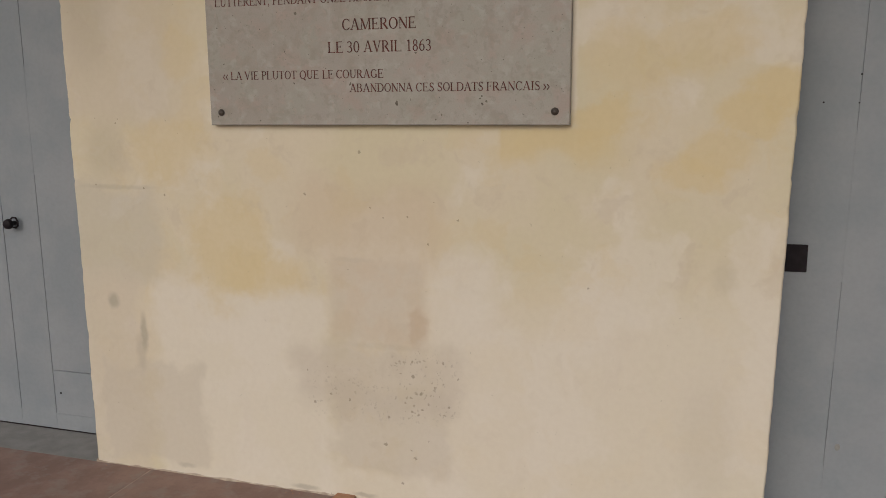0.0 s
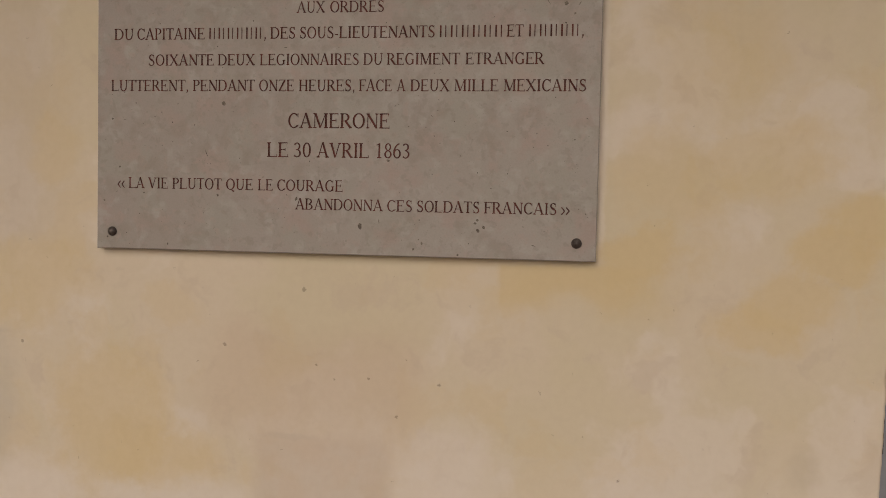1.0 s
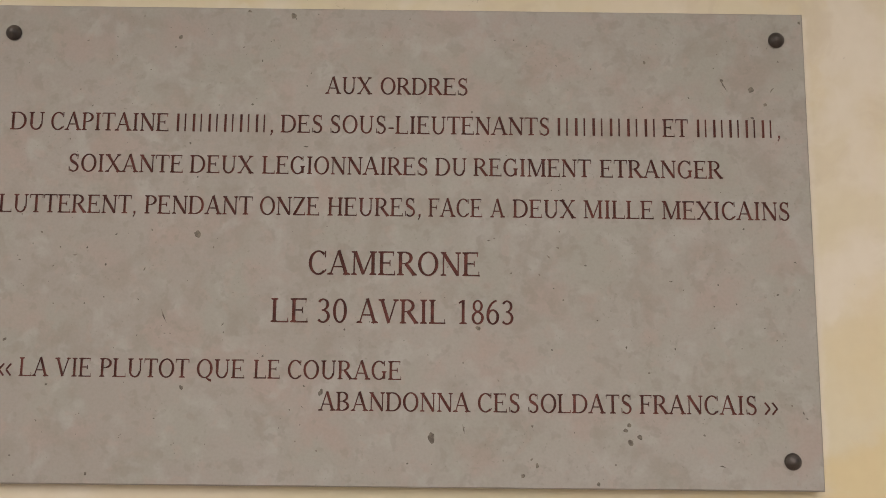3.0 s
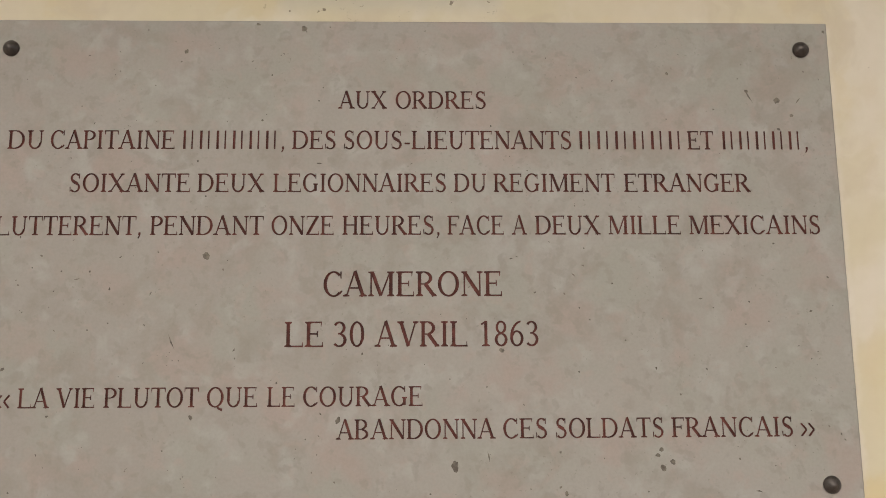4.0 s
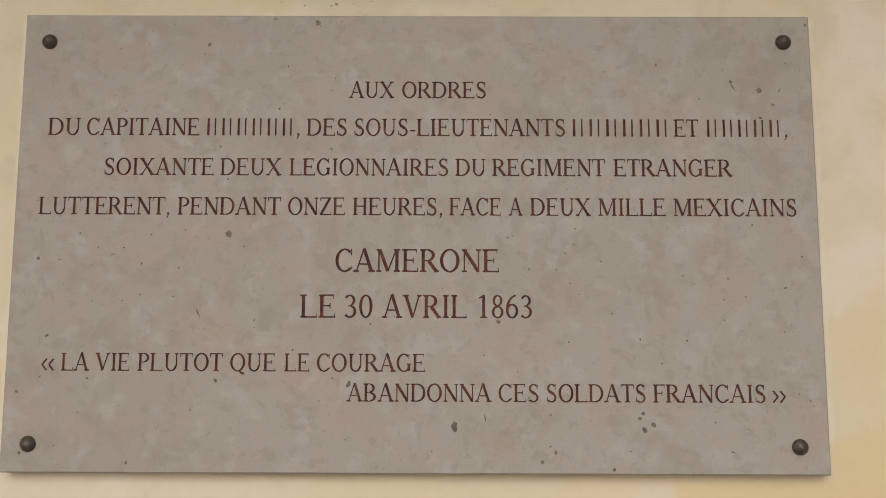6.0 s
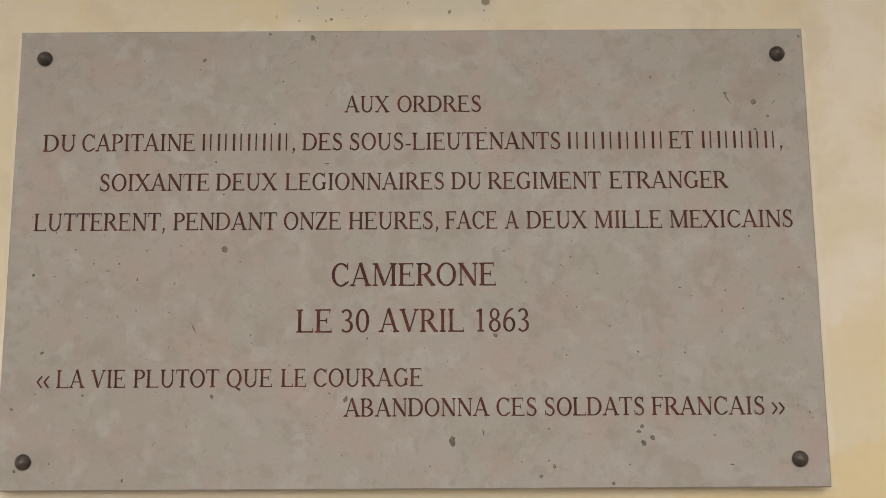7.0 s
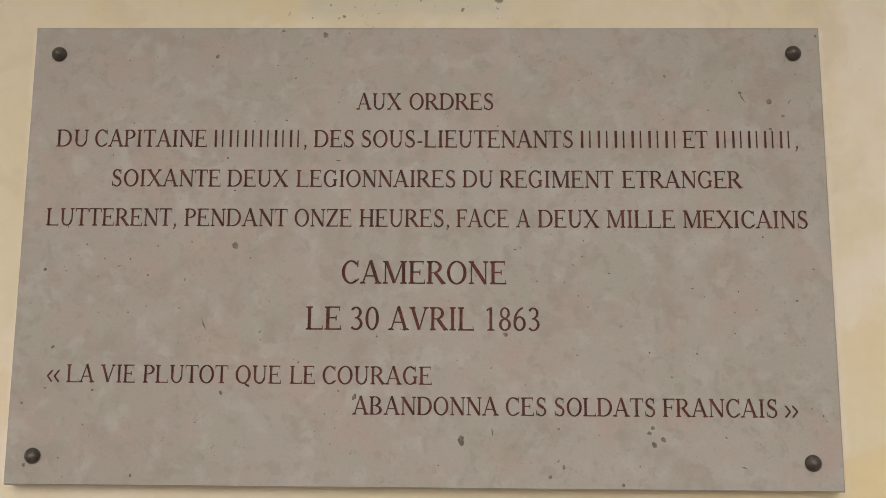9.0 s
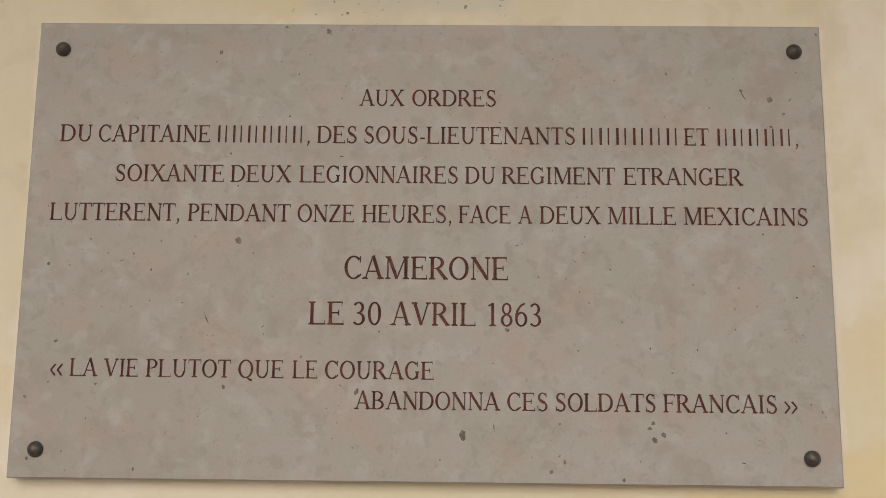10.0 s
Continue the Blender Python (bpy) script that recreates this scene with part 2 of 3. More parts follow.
def stone_material():
    """Honed grey-beige limestone with greenish and pink clouds and fossil flecks."""
    n = Nodes("limestone", rough=0.55, spec=0.35)
    warp = n.vec("MULTIPLY", n.vec("SUBTRACT", n.noise(14, 2, color=True), (0.5, 0.5, 0.5)), (0.03, 0.0, 0.03))
    p = n.vec("ADD", n.p, warp)
    at = lambda *shift: n.vec("ADD", p, shift)

    def cloud(base, scale, detail, rough, shift, lo, hi, amount, color):
        return n.mix(n.math("MULTIPLY", n.ramp(n.noise(scale, detail, rough, where=at(*shift)), lo, hi), amount), base, color)
    # rosy to greener grey along the slab; darker left end is painted-in light falloff
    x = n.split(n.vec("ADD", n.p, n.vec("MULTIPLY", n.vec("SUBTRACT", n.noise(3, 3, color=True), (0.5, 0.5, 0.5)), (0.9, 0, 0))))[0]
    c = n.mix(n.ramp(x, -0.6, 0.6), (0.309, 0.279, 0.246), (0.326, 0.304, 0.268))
    c = cloud(c, 4.5, 3, 0.5, (0, 0, 0), 0.40, 0.60, 0.5, (0.338, 0.312, 0.280))
    c = cloud(c, 8, 3, 0.5, (5, 2, 1), 0.46, 0.62, 0.6, (0.306, 0.298, 0.256))
    c = cloud(c, 12, 3, 0.5, (3, 1, 8), 0.49, 0.68, 0.6, (0.345, 0.274, 0.238))
    c = cloud(c, 18, 3, 0.55, (8, 3, 5), 0.51, 0.68, 0.6, (0.276, 0.248, 0.212))
    c = cloud(c, 26, 2, 0.5, (2, 7, 6), 0.52, 0.72, 0.65, (0.366, 0.350, 0.322))
    c = cloud(c, 40, 3, 0.5, (1, 9, 3), 0.53, 0.72, 0.4, (0.362, 0.290, 0.250))
    c = cloud(c, 55, 3, 0.5, (9, 2, 4), 0.55, 0.68, 0.5, (0.262, 0.240, 0.205))
    rag = n.vec("ADD", n.p, n.vec("MULTIPLY", n.vec("SUBTRACT", n.noise(150, 3, color=True), (0.5, 0.5, 0.5)), (0.010, 0.0, 0.010)))
    fleck = n.math("MULTIPLY", n.ramp(n.cells(60, rag), 0.03, 0.085, 1, 0), n.ramp(n.noise(12, 2, where=at(1, 4, 2)), 0.52, 0.60))
    c = n.mix(n.math("MULTIPLY", fleck, 0.34), c, (0.17, 0.145, 0.115))
    c = n.mix(n.ramp(n.noise(220, 3), 0.35, 0.7), c, n.mix(1.0, c, (0.955, 0.95, 0.945), "MULTIPLY"))
    return n.done(c, n.math("SUBTRACT", n.noise(140, 3), n.math("MULTIPLY", fleck, 0.7)), 0.15, 0.001, n.ramp(n.noise(18, 3), 0.3, 0.7, 0.48, 0.66))


def simple(name, a, b, scale, rough=0.7, spec=0.3, metal=0.0, bump=0.2, distance=0.001, per_piece=0.0, grain=0.9):
    """Two close tones clouded over each other, with a fine grain."""
    n = Nodes(name, rough, spec, metal)
    c = n.mix(n.ramp(n.noise(scale, 5), 0.35, 0.68), a, b)
    c = n.mix(n.ramp(n.noise(scale * 14, 4), 0.35, 0.72), c, n.mix(1.0, c, (grain, grain, grain), "MULTIPLY"))
    if per_piece:
        c = n.mix(n.math("MULTIPLY", n.random(), per_piece), c, n.mix(1.0, c, (0.72, 0.70, 0.70), "MULTIPLY"))
    return n.done(c, n.noise(scale * 9, 4), bump, distance)


PLASTER = plaster_material()
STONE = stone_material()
FOSSIL = simple("fossil_pit", (0.10, 0.085, 0.066), (0.20, 0.172, 0.138), 130)
PAINT_CUT = simple("worn_red_brown_paint", (0.066, 0.021, 0.016), (0.148, 0.047, 0.036), 60, rough=0.7)
BRONZE = simple("dark_bronze", (0.055, 0.044, 0.036), (0.095, 0.078, 0.064), 120, rough=0.42, spec=0.6, metal=0.35, bump=0.35)
DOOR_PAINT = simple("grey_door_paint", (0.230, 0.252, 0.274), (0.266, 0.282, 0.300), 4, rough=0.55, bump=0.2, grain=0.955)
DARK_GAP = simple("dark_gap", (0.03, 0.028, 0.026), (0.045, 0.042, 0.04), 20)
BLACK_IRON = simple("black_iron", (0.009, 0.006, 0.008), (0.014, 0.010, 0.013), 40, rough=0.6, spec=0.2)
CONCRETE = simple("grey_concrete", (0.225, 0.22, 0.208), (0.275, 0.266, 0.25), 12, rough=0.85, bump=0.5)
def paving_material():
    """Worn red-brown paving, dusty in patches."""
    n = Nodes("red_brown_paving", rough=0.8, spec=0.25)
    c = n.mix(n.ramp(n.noise(6, 5), 0.35, 0.68), (0.235, 0.155, 0.125), (0.30, 0.205, 0.165))
    c = n.mix(n.math("MULTIPLY", n.ramp(n.noise(11, 6, 0.65), 0.48, 0.62), 0.55), c, (0.285, 0.24, 0.205))
    c = n.mix(n.math("MULTIPLY", n.ramp(n.noise(38, 4), 0.50, 0.68), 0.22), c, (0.175, 0.12, 0.098))
    c = n.mix(n.math("MULTIPLY", n.random(), 0.3), c, n.mix(1.0, c, (0.75, 0.72, 0.72), "MULTIPLY"))
    return n.done(c, n.noise(60, 5), 0.5, 0.001)


SLAB_RED = paving_material()
MORTAR = simple("pale_mortar", (0.33, 0.25, 0.205), (0.42, 0.325, 0.265), 18, rough=0.9, bump=0.5)
DIRTY_PLASTER = simple("dirty_plaster", (0.30, 0.235, 0.18), (0.55, 0.465, 0.37), 22, rough=0.95, bump=0.6)
TERRACOTTA = simple("terracotta", (0.37, 0.20, 0.115), (0.44, 0.255, 0.155), 30, rough=0.85, bump=0.5)
EARTH = simple("court_ground", (0.30, 0.25, 0.20), (0.38, 0.32, 0.26), 2, rough=0.9, bump=0.5)


# ---- mesh helpers ----
def finish(bm, name, materials, smooth=0.0):
    bm.normal_update()
    me = bpy.data.meshes.new(name)
    bm.to_mesh(me)
    bm.free()
    for m in materials if isinstance(materials, (list, tuple)) else [materials]:
        me.materials.append(m)
    if smooth:
        me.shade_smooth()
        me.set_sharp_from_angle(angle=radians(smooth))
    return me


def part(name, bm, material, parent=None, label="", smooth=0.0):
    ob = new(name, finish(bm, name, material, smooth))
    ob.parent = parent
    return tagged(ob, label=label)


def box(x0, x1, y0, y1, z0, z1, bevel=0.0, bm=None):
    """A box between those planes, its edges rounded by bevel; added to bm where one is given."""
    piece = bmesh.new()
    bmesh.ops.create_cube(piece, size=1, matrix=Matrix.LocRotScale(((x0 + x1) / 2, (y0 + y1) / 2, (z0 + z1) / 2), None, (x1 - x0, y1 - y0, z1 - z0)))
    if bevel:
        bmesh.ops.bevel(piece, geom=piece.edges[:], offset=bevel, segments=2, affect="EDGES", profile=0.6)
    if bm is None:
        return piece
    me = bpy.data.meshes.new("piece")
    piece.to_mesh(me)
    piece.free()
    bm.from_mesh(me)
    bpy.data.meshes.remove(me)
    return bm


def lathe(profile, m, steps=24):
    """A body turned round z from (radius, height) pairs, then moved by m."""
    bm = bmesh.new()
    rings = [[bm.verts.new((r * math.cos(k * math.tau / steps), r * math.sin(k * math.tau / steps), h)) for k in range(steps)] for r, h in profile]
    for lo, hi in zip(rings, rings[1:]):
        for k in range(steps):
            bm.faces.new((lo[k], lo[(k + 1) % steps], hi[(k + 1) % steps], hi[k]))
    bm.faces.new(rings[0][::-1])
    bm.faces.new(rings[-1])
    bm.transform(m)
    return bm


# ---- the wall: a plastered pier between two door recesses ----
WALL_Y, DOOR_Y, LEFT_Y, PIER_L, PIER_R, TOP = 3.0, 3.285, 3.228, -1.311, 1.3035, 2.75


def plaster_body(x0, x1, z0, z1, lean=0.0, rounded=0.008, step=0.045):
    """An upright plastered block from the wall's face back to 3.55, with rounded uneven corners and a hand-trowelled face.
    lean: how far its right edge goes out per metre of height."""
    bm = bmesh.new()
    plan = [(x0, 3.55), (x0, 3.3), (x0, 3.12), (x0, WALL_Y + rounded * 2)]
    plan += [(x0 + rounded * (1 - math.cos(k * math.pi / 8)), WALL_Y + rounded * (1 - math.sin(k * math.pi / 8))) for k in range(5)]
    cols = max(2, round((x1 - x0) / step))
    plan += [(x0 + rounded + (x1 - x0 - 2 * rounded) * k / cols, WALL_Y) for k in range(1, cols)]
    plan += [(x1 - rounded * (1 - math.sin(k * math.pi / 8)), WALL_Y + rounded * (1 - math.cos(k * math.pi / 8))) for k in range(5)]
    plan += [(x1, WALL_Y + rounded * 2), (x1, 3.12), (x1, 3.3), (x1, 3.55)]
    rows = max(2, round((z1 - z0) / 0.016))
    rings = []
    for j in range(rows + 1):
        z = z0 + (z1 - z0) * j / rows
        ring = []
        for x, y in plan:
            out = lean * z * max(0.0, (x - x0) / (x1 - x0)) if lean else 0.0
            q = Vector((x * 2.1, y * 2.1, z * 2.1))
            edge = max(0.0, 1 - min(abs(x - x0), abs(x - x1)) / 0.05)
            wave = noise.noise(q) * 0.0012
            chip = (0.8 * noise.noise(q * 6) + 0.6 * noise.noise(q * 21)) * 0.0035 * edge
            chip -= 0.016 * max(0.0, noise.noise(q * 15 + Vector((0, 0, 40))) - 0.38) * edge     # small breaks in the arris
            side = -1 if abs(x - x0) < abs(x - x1) else 1
            ring.append(bm.verts.new((x + out + side * chip, y + wave - 0.3 * chip, z)))
        rings.append(ring)
    for lo, hi in zip(rings, rings[1:]):
        for k in range(len(plan) - 1):
            bm.faces.new((lo[k], lo[k + 1], hi[k + 1], hi[k]))
    bm.faces.new(rings[-1][::-1])
    bm.faces.new(rings[0])
    return bm


pier = new("wall_pier", finish(plaster_body(PIER_L, PIER_R, -0.03, TOP, lean=0.018), "wall_pier", PLASTER, 50))
tagged(pier, "cream limewashed plaster pier with ochre stains and grey repairs", "wall", kind="structure")
for name, x0, x1 in (("wall_west", -6.0, -2.75), ("wall_east", 2.75, 6.0)):
    tagged(new(name, finish(plaster_body(x0, x1, -0.03, TOP, step=0.2), name, PLASTER, 50)), "cream limewashed plaster wall beside a door", "wall", kind="structure")
tagged(new("wall_upper", finish(box(-6.0, 6.0, 3.002, 3.55, TOP, 5.0, 0.01), "wall_upper", PLASTER)), "cream limewashed plaster wall above the doors", "wall", kind="structure")
tagged(new("wall_back", finish(box(-6.0, 6.0, 3.555, 3.65, -0.03, 5.0), "wall_back", CONCRETE)), "plain wall closing the doorways behind", "wall", kind="structure")

# eaves out of view, added to shade the wall towards its top
eaves = bmesh.new()
box(-6.0, 6.0, 0.9, 3.0, 3.55, 3.62, 0.01, eaves)
tagged(new("ceiling", finish(eaves, "ceiling", EARTH)), "plain unseen soffit added over the wall to shade its top", "ceiling", kind="structure")

# ---- doors ----
def board(parent, name, x0, x1, z0, z1, y=DOOR_Y, thick=0.03, bevel=0.0025, label=""):
    return part(name, box(x0, x1, y, y + thick, z0, z1, bevel), DOOR_PAINT, parent, label)


def left_door():
    door = new("door_1")
    y = LEFT_Y
    part("backing", box(-2.75, -1.30, y + 0.026, y + 0.05, 0.003, TOP), DARK_GAP, door)
    x = -1.7225
    for k in range(5):
        board(door, "plank", x - 0.1980, x - 0.0010, 0.0075, TOP - 0.02, y, bevel=0.0012)
        x -= 0.2
    board(door, "door_post", -1.7208, -1.30, 0.2908, TOP - 0.02, y, bevel=0.0012)
    board(door, "kick_board", -1.7204, -1.30, 0.0815, 0.2878, y, bevel=0.0012)
    board(door, "kick_board", -1.7204, -1.30, 0.0075, 0.0810, y, bevel=0.0005)
    # an added black strip paints the shade of the gap under the door
    part("gap_strip", box(-2.75, -1.30, y + 0.001, y + 0.024, 0.0008, 0.0070), BLACK_IRON, door, "black strip standing in for the dark gap under the door")
    # old paint has run together across parts of the joints
    for x0, z0, z1 in ((-1.7218, 1.18, 1.64), (-1.7218, 0.0075, 0.082), (-1.9218, 0.0075, 0.082)):
        part("paint_bridge", box(x0 - 0.0016, x0 + 0.0012, y + 0.0006, y + 0.02, z0, z1), DOOR_PAINT, door)
    part("screw", lathe([(0.0045, 0), (0.0045, 0.002), (0.002, 0.003)], pose(-1.687, y, 0.182, 90), 10), BLACK_IRON, door)
    knob = part("knob", lathe([(0.010, 0), (0.010, 0.018), (0.014, 0.022), (0.021, 0.030), (0.023, 0.040), (0.020, 0.050), (0.010, 0.055), (0.003, 0.056)],
                              pose(-1.853, y, 0.963, 90, 0, 0), 20), BLACK_IRON, door, "small blackened iron knob", smooth=40)
    ring = bmesh.new()
    loop = [(-0.010, 0.016), (0.002, 0.026), (0.020, 0.025), (0.030, 0.008), (0.028, -0.012), (0.016, -0.020), (-0.004, -0.018)]
    for (ax, az), (bx, bz) in zip(loop, loop[1:]):
        d = Vector((bx - ax, 0, bz - az))
        bmesh.ops.create_cone(ring, segments=8, radius1=0.0038, radius2=0.0038, depth=d.length + 0.004, cap_ends=True,
                              matrix=Matrix.Translation((-1.846 + (ax + bx) / 2, y - 0.022, 0.965 + (az + bz) / 2)) @ d.to_track_quat("Z", "Y").to_matrix().to_4x4())
    part("latch_ring", ring, BLACK_IRON, knob)
    return tagged(door, "closed grey-painted plank door with a black knob", "door", kind="structure")


def right_door():
    door = new("door_2")
    part("backing", box(1.28, 2.75, DOOR_Y + 0.026, DOOR_Y + 0.05, 0.003, TOP), DARK_GAP, door)
    lean = Matrix.Translation((1.5, 0, 0)) @ Matrix.Rotation(0.018, 4, "Y") @ Matrix.Translation((-1.5, 0, 0))
    edges = (1.27, 1.512, 1.716, 1.92, 2.124, 2.328, 2.532, 2.73)
    for a, b in zip(edges, edges[1:]):
        bm = box(a + 0.0005, b - 0.0005, DOOR_Y, DOOR_Y + 0.03, 0.016, TOP - 0.04, 0.001)
        bm.transform(lean)
        part("plank", bm, DOOR_PAINT, door)
    for z0, z1 in ((0.88, 1.38), (0.60, 0.70), (0.016, 0.22)):
        bm = box(1.508, 1.516, DOOR_Y + 0.0008, DOOR_Y + 0.02, z0, z1)
        bm.transform(lean)
        part("paint_bridge", bm, DOOR_PAINT, door)
    part("lock_plate", box(1.325, 1.417, DOOR_Y - 0.006, DOOR_Y + 0.004, 0.908, 1.002, 0.0015), BLACK_IRON, door, "black iron lock plate")
    for x, z, r in ((1.432, 1.472, 0.003), (1.5385, 1.56, 0.003), (1.5375, 1.47, 0.0025)):
        part("nail", lathe([(r, 0), (r, 0.001), (r * 0.4, 0.002)], pose(x, DOOR_Y, z, 90), 8), BLACK_IRON, door)
    knot = lathe([(0.0115, 0), (0.011, 0.0012), (0.008, 0.0022), (0.004, 0.0012), (0.002, 0.001)], Matrix.Translation((1.556, DOOR_Y, 0.298)) @ pose(0, 0, 0, 90) @ Matrix.Diagonal((0.8, 1.1, 1, 1)), 14)
    part("scuff", knot, CONCRETE, door, "bare grey knot where the paint has rubbed off", smooth=60)
    return tagged(door, "closed grey-painted plank door with a black lock plate", "door", kind="structure")


left_door()
right_door()
for x0, x1, name in ((-2.75, PIER_L - 0.001, "threshold_1"), (PIER_R + 0.03, 2.75, "threshold_2")):
    ob = new(name, finish(box(x0, x1, 2.9965, 3.4, -0.03, 0.0004, 0.0002), name, CONCRETE))
    tagged(ob, "worn grey concrete threshold under a door", "threshold", kind="structure")


# ---- floor: large red-brown slabs with pale joints, and the ground beyond ----
ground = new("ground", finish(box(-400, 400, -800, 3.0, -0.4, -0.035), "ground", EARTH))
tagged(ground, "pale bare court ground", "ground", kind="structure")
floor = new("floor", finish(box(-6, 6, -4.02, 3.5, -0.034, -0.0008), "floor", MORTAR))
tagged(floor, "red-brown paving slabs with pale mortar joints", "floor", kind="structure")
SLAB_MESH = finish(box(-0.4972, 0.4972, -0.4972, 0.4972, -0.03, 0, 0.001), "slab", SLAB_RED)
for i in range(-5, 6):
    for j in range(7):
        ob = new("slab", SLAB_MESH)
        ob.parent = floor
        ob.matrix_basis = pose(i - 0.542, 2.503 - j, 0.0, 0.0, random.uniform(-0.1, 0.1), 90 * random.randrange(4))

# ---- the plaque ----
FACE_Y, THICK = 2.972, 0.026
# letter shapes on a body whose capital height is 1: the widths, then strokes (line: from, to, width; bow: middle, radii, arc, widths; foot: serif)
WIDTH = dict(A=1.09, B=1.0, C=1.01, D=1.09, E=0.92, F=0.84, G=1.09, H=1.09, I=0.50, J=0.59, L=0.92, M=1.34, N=1.09, O=1.09, P=0.84, Q=1.09,
             R=1.01, S=0.84, T=0.92, U=1.09, V=1.09, X=1.09, Z=0.92)
WIDTH.update({"0": 0.755, "1": 0.755, "3": 0.755, "6": 0.755, "8": 0.755, ",": 0.38, "-": 0.5, " ": 0.38, "<": 0.755, ">": 0.755, "|": 1.0})
HEAVY, LIGHT, FOOT = 0.164, 0.070, 0.050


def line(ax, ay, bx, by, w):
    """A straight stroke and its groove."""
    d = Vector((bx - ax, by - ay))
    u = d.normalized()
    s = Vector((-u.y, u.x))

    def quad(w, cut):
        a, b = Vector((ax, ay)) + u * cut, Vector((bx, by)) - u * cut
        return [a - s * w / 2, b - s * w / 2, b + s * w / 2, a + s * w / 2]
    return [quad(w, 0.0)], [quad(w * 0.24, w * 0.45)] if d.length > w * 1.6 else []


def bow(cx, cy, rx, ry, a0, a1, thick, thin=LIGHT):
    """A curved stroke round an ellipse, heavy where it runs upright."""
    steps = max(6, round(abs(a1 - a0) / 15))

    def band(k, cut):
        outer, inner = [], []
        for j in range(steps + 1):
            w = radians(a0 + cut + (a1 - a0 - 2 * cut) * j / steps)
            t = (thin + (thick - thin) * abs(math.cos(w)) ** 1.4) * k
            mid = (thin + (thick - thin) * abs(math.cos(w)) ** 1.4) / 2
            for out, r in ((outer, t / 2), (inner, -t / 2)):
                out.append(Vector((cx + (rx - mid + r) * math.cos(w), cy + (ry - mid + r) * math.sin(w))))
        if abs(a1 - a0) >= 359:
            h = steps // 2
            return [outer[:h + 1] + inner[:h + 1][::-1], outer[h:] + inner[h:][::-1]]
        return [outer + inner[::-1]]
    return band(1.0, 0), band(0.24, 0 if abs(a1 - a0) >= 359 else 5)


def foot(x, y, half=0.17, up=1, w=HEAVY):
    """A bracketed serif across the end of an upright stroke."""
    b = FOOT * up
    return [[Vector(q) for q in ((x - half, y), (x + half, y), (x + half, y + b), (x + w * 0.5, y + b * 1.9), (x - w * 0.5, y + b * 1.9), (x - half, y + b))]], []


def tick(x, y, dx, dy):
    """A beaked serif at the end of a thin arm."""
    return [[Vector((x, y)), Vector((x + dx, y)), Vector((x + dx * 0.55, y + dy)), Vector((x + dx * 0.05, y + dy))]], []


def stem(x, w=HEAVY, y0=0.0, y1=1.0, top=True, bottom=True, half=0.17):
    out = [line(x, y0, x, y1, w)]
    if bottom:
        out.append(foot(x, y0, half, 1, w))
    if top:
        out.append(foot(x, y1, half, -1, w))
    return out


def arm(x0, x1, y, up):
    """A thin level arm that ends in a beak."""
    return [line(x0, y, x1, y, FOOT * 1.3), tick(x1 - 0.055, y - up * FOOT * 0.6, 0.055, up * 0.2)]


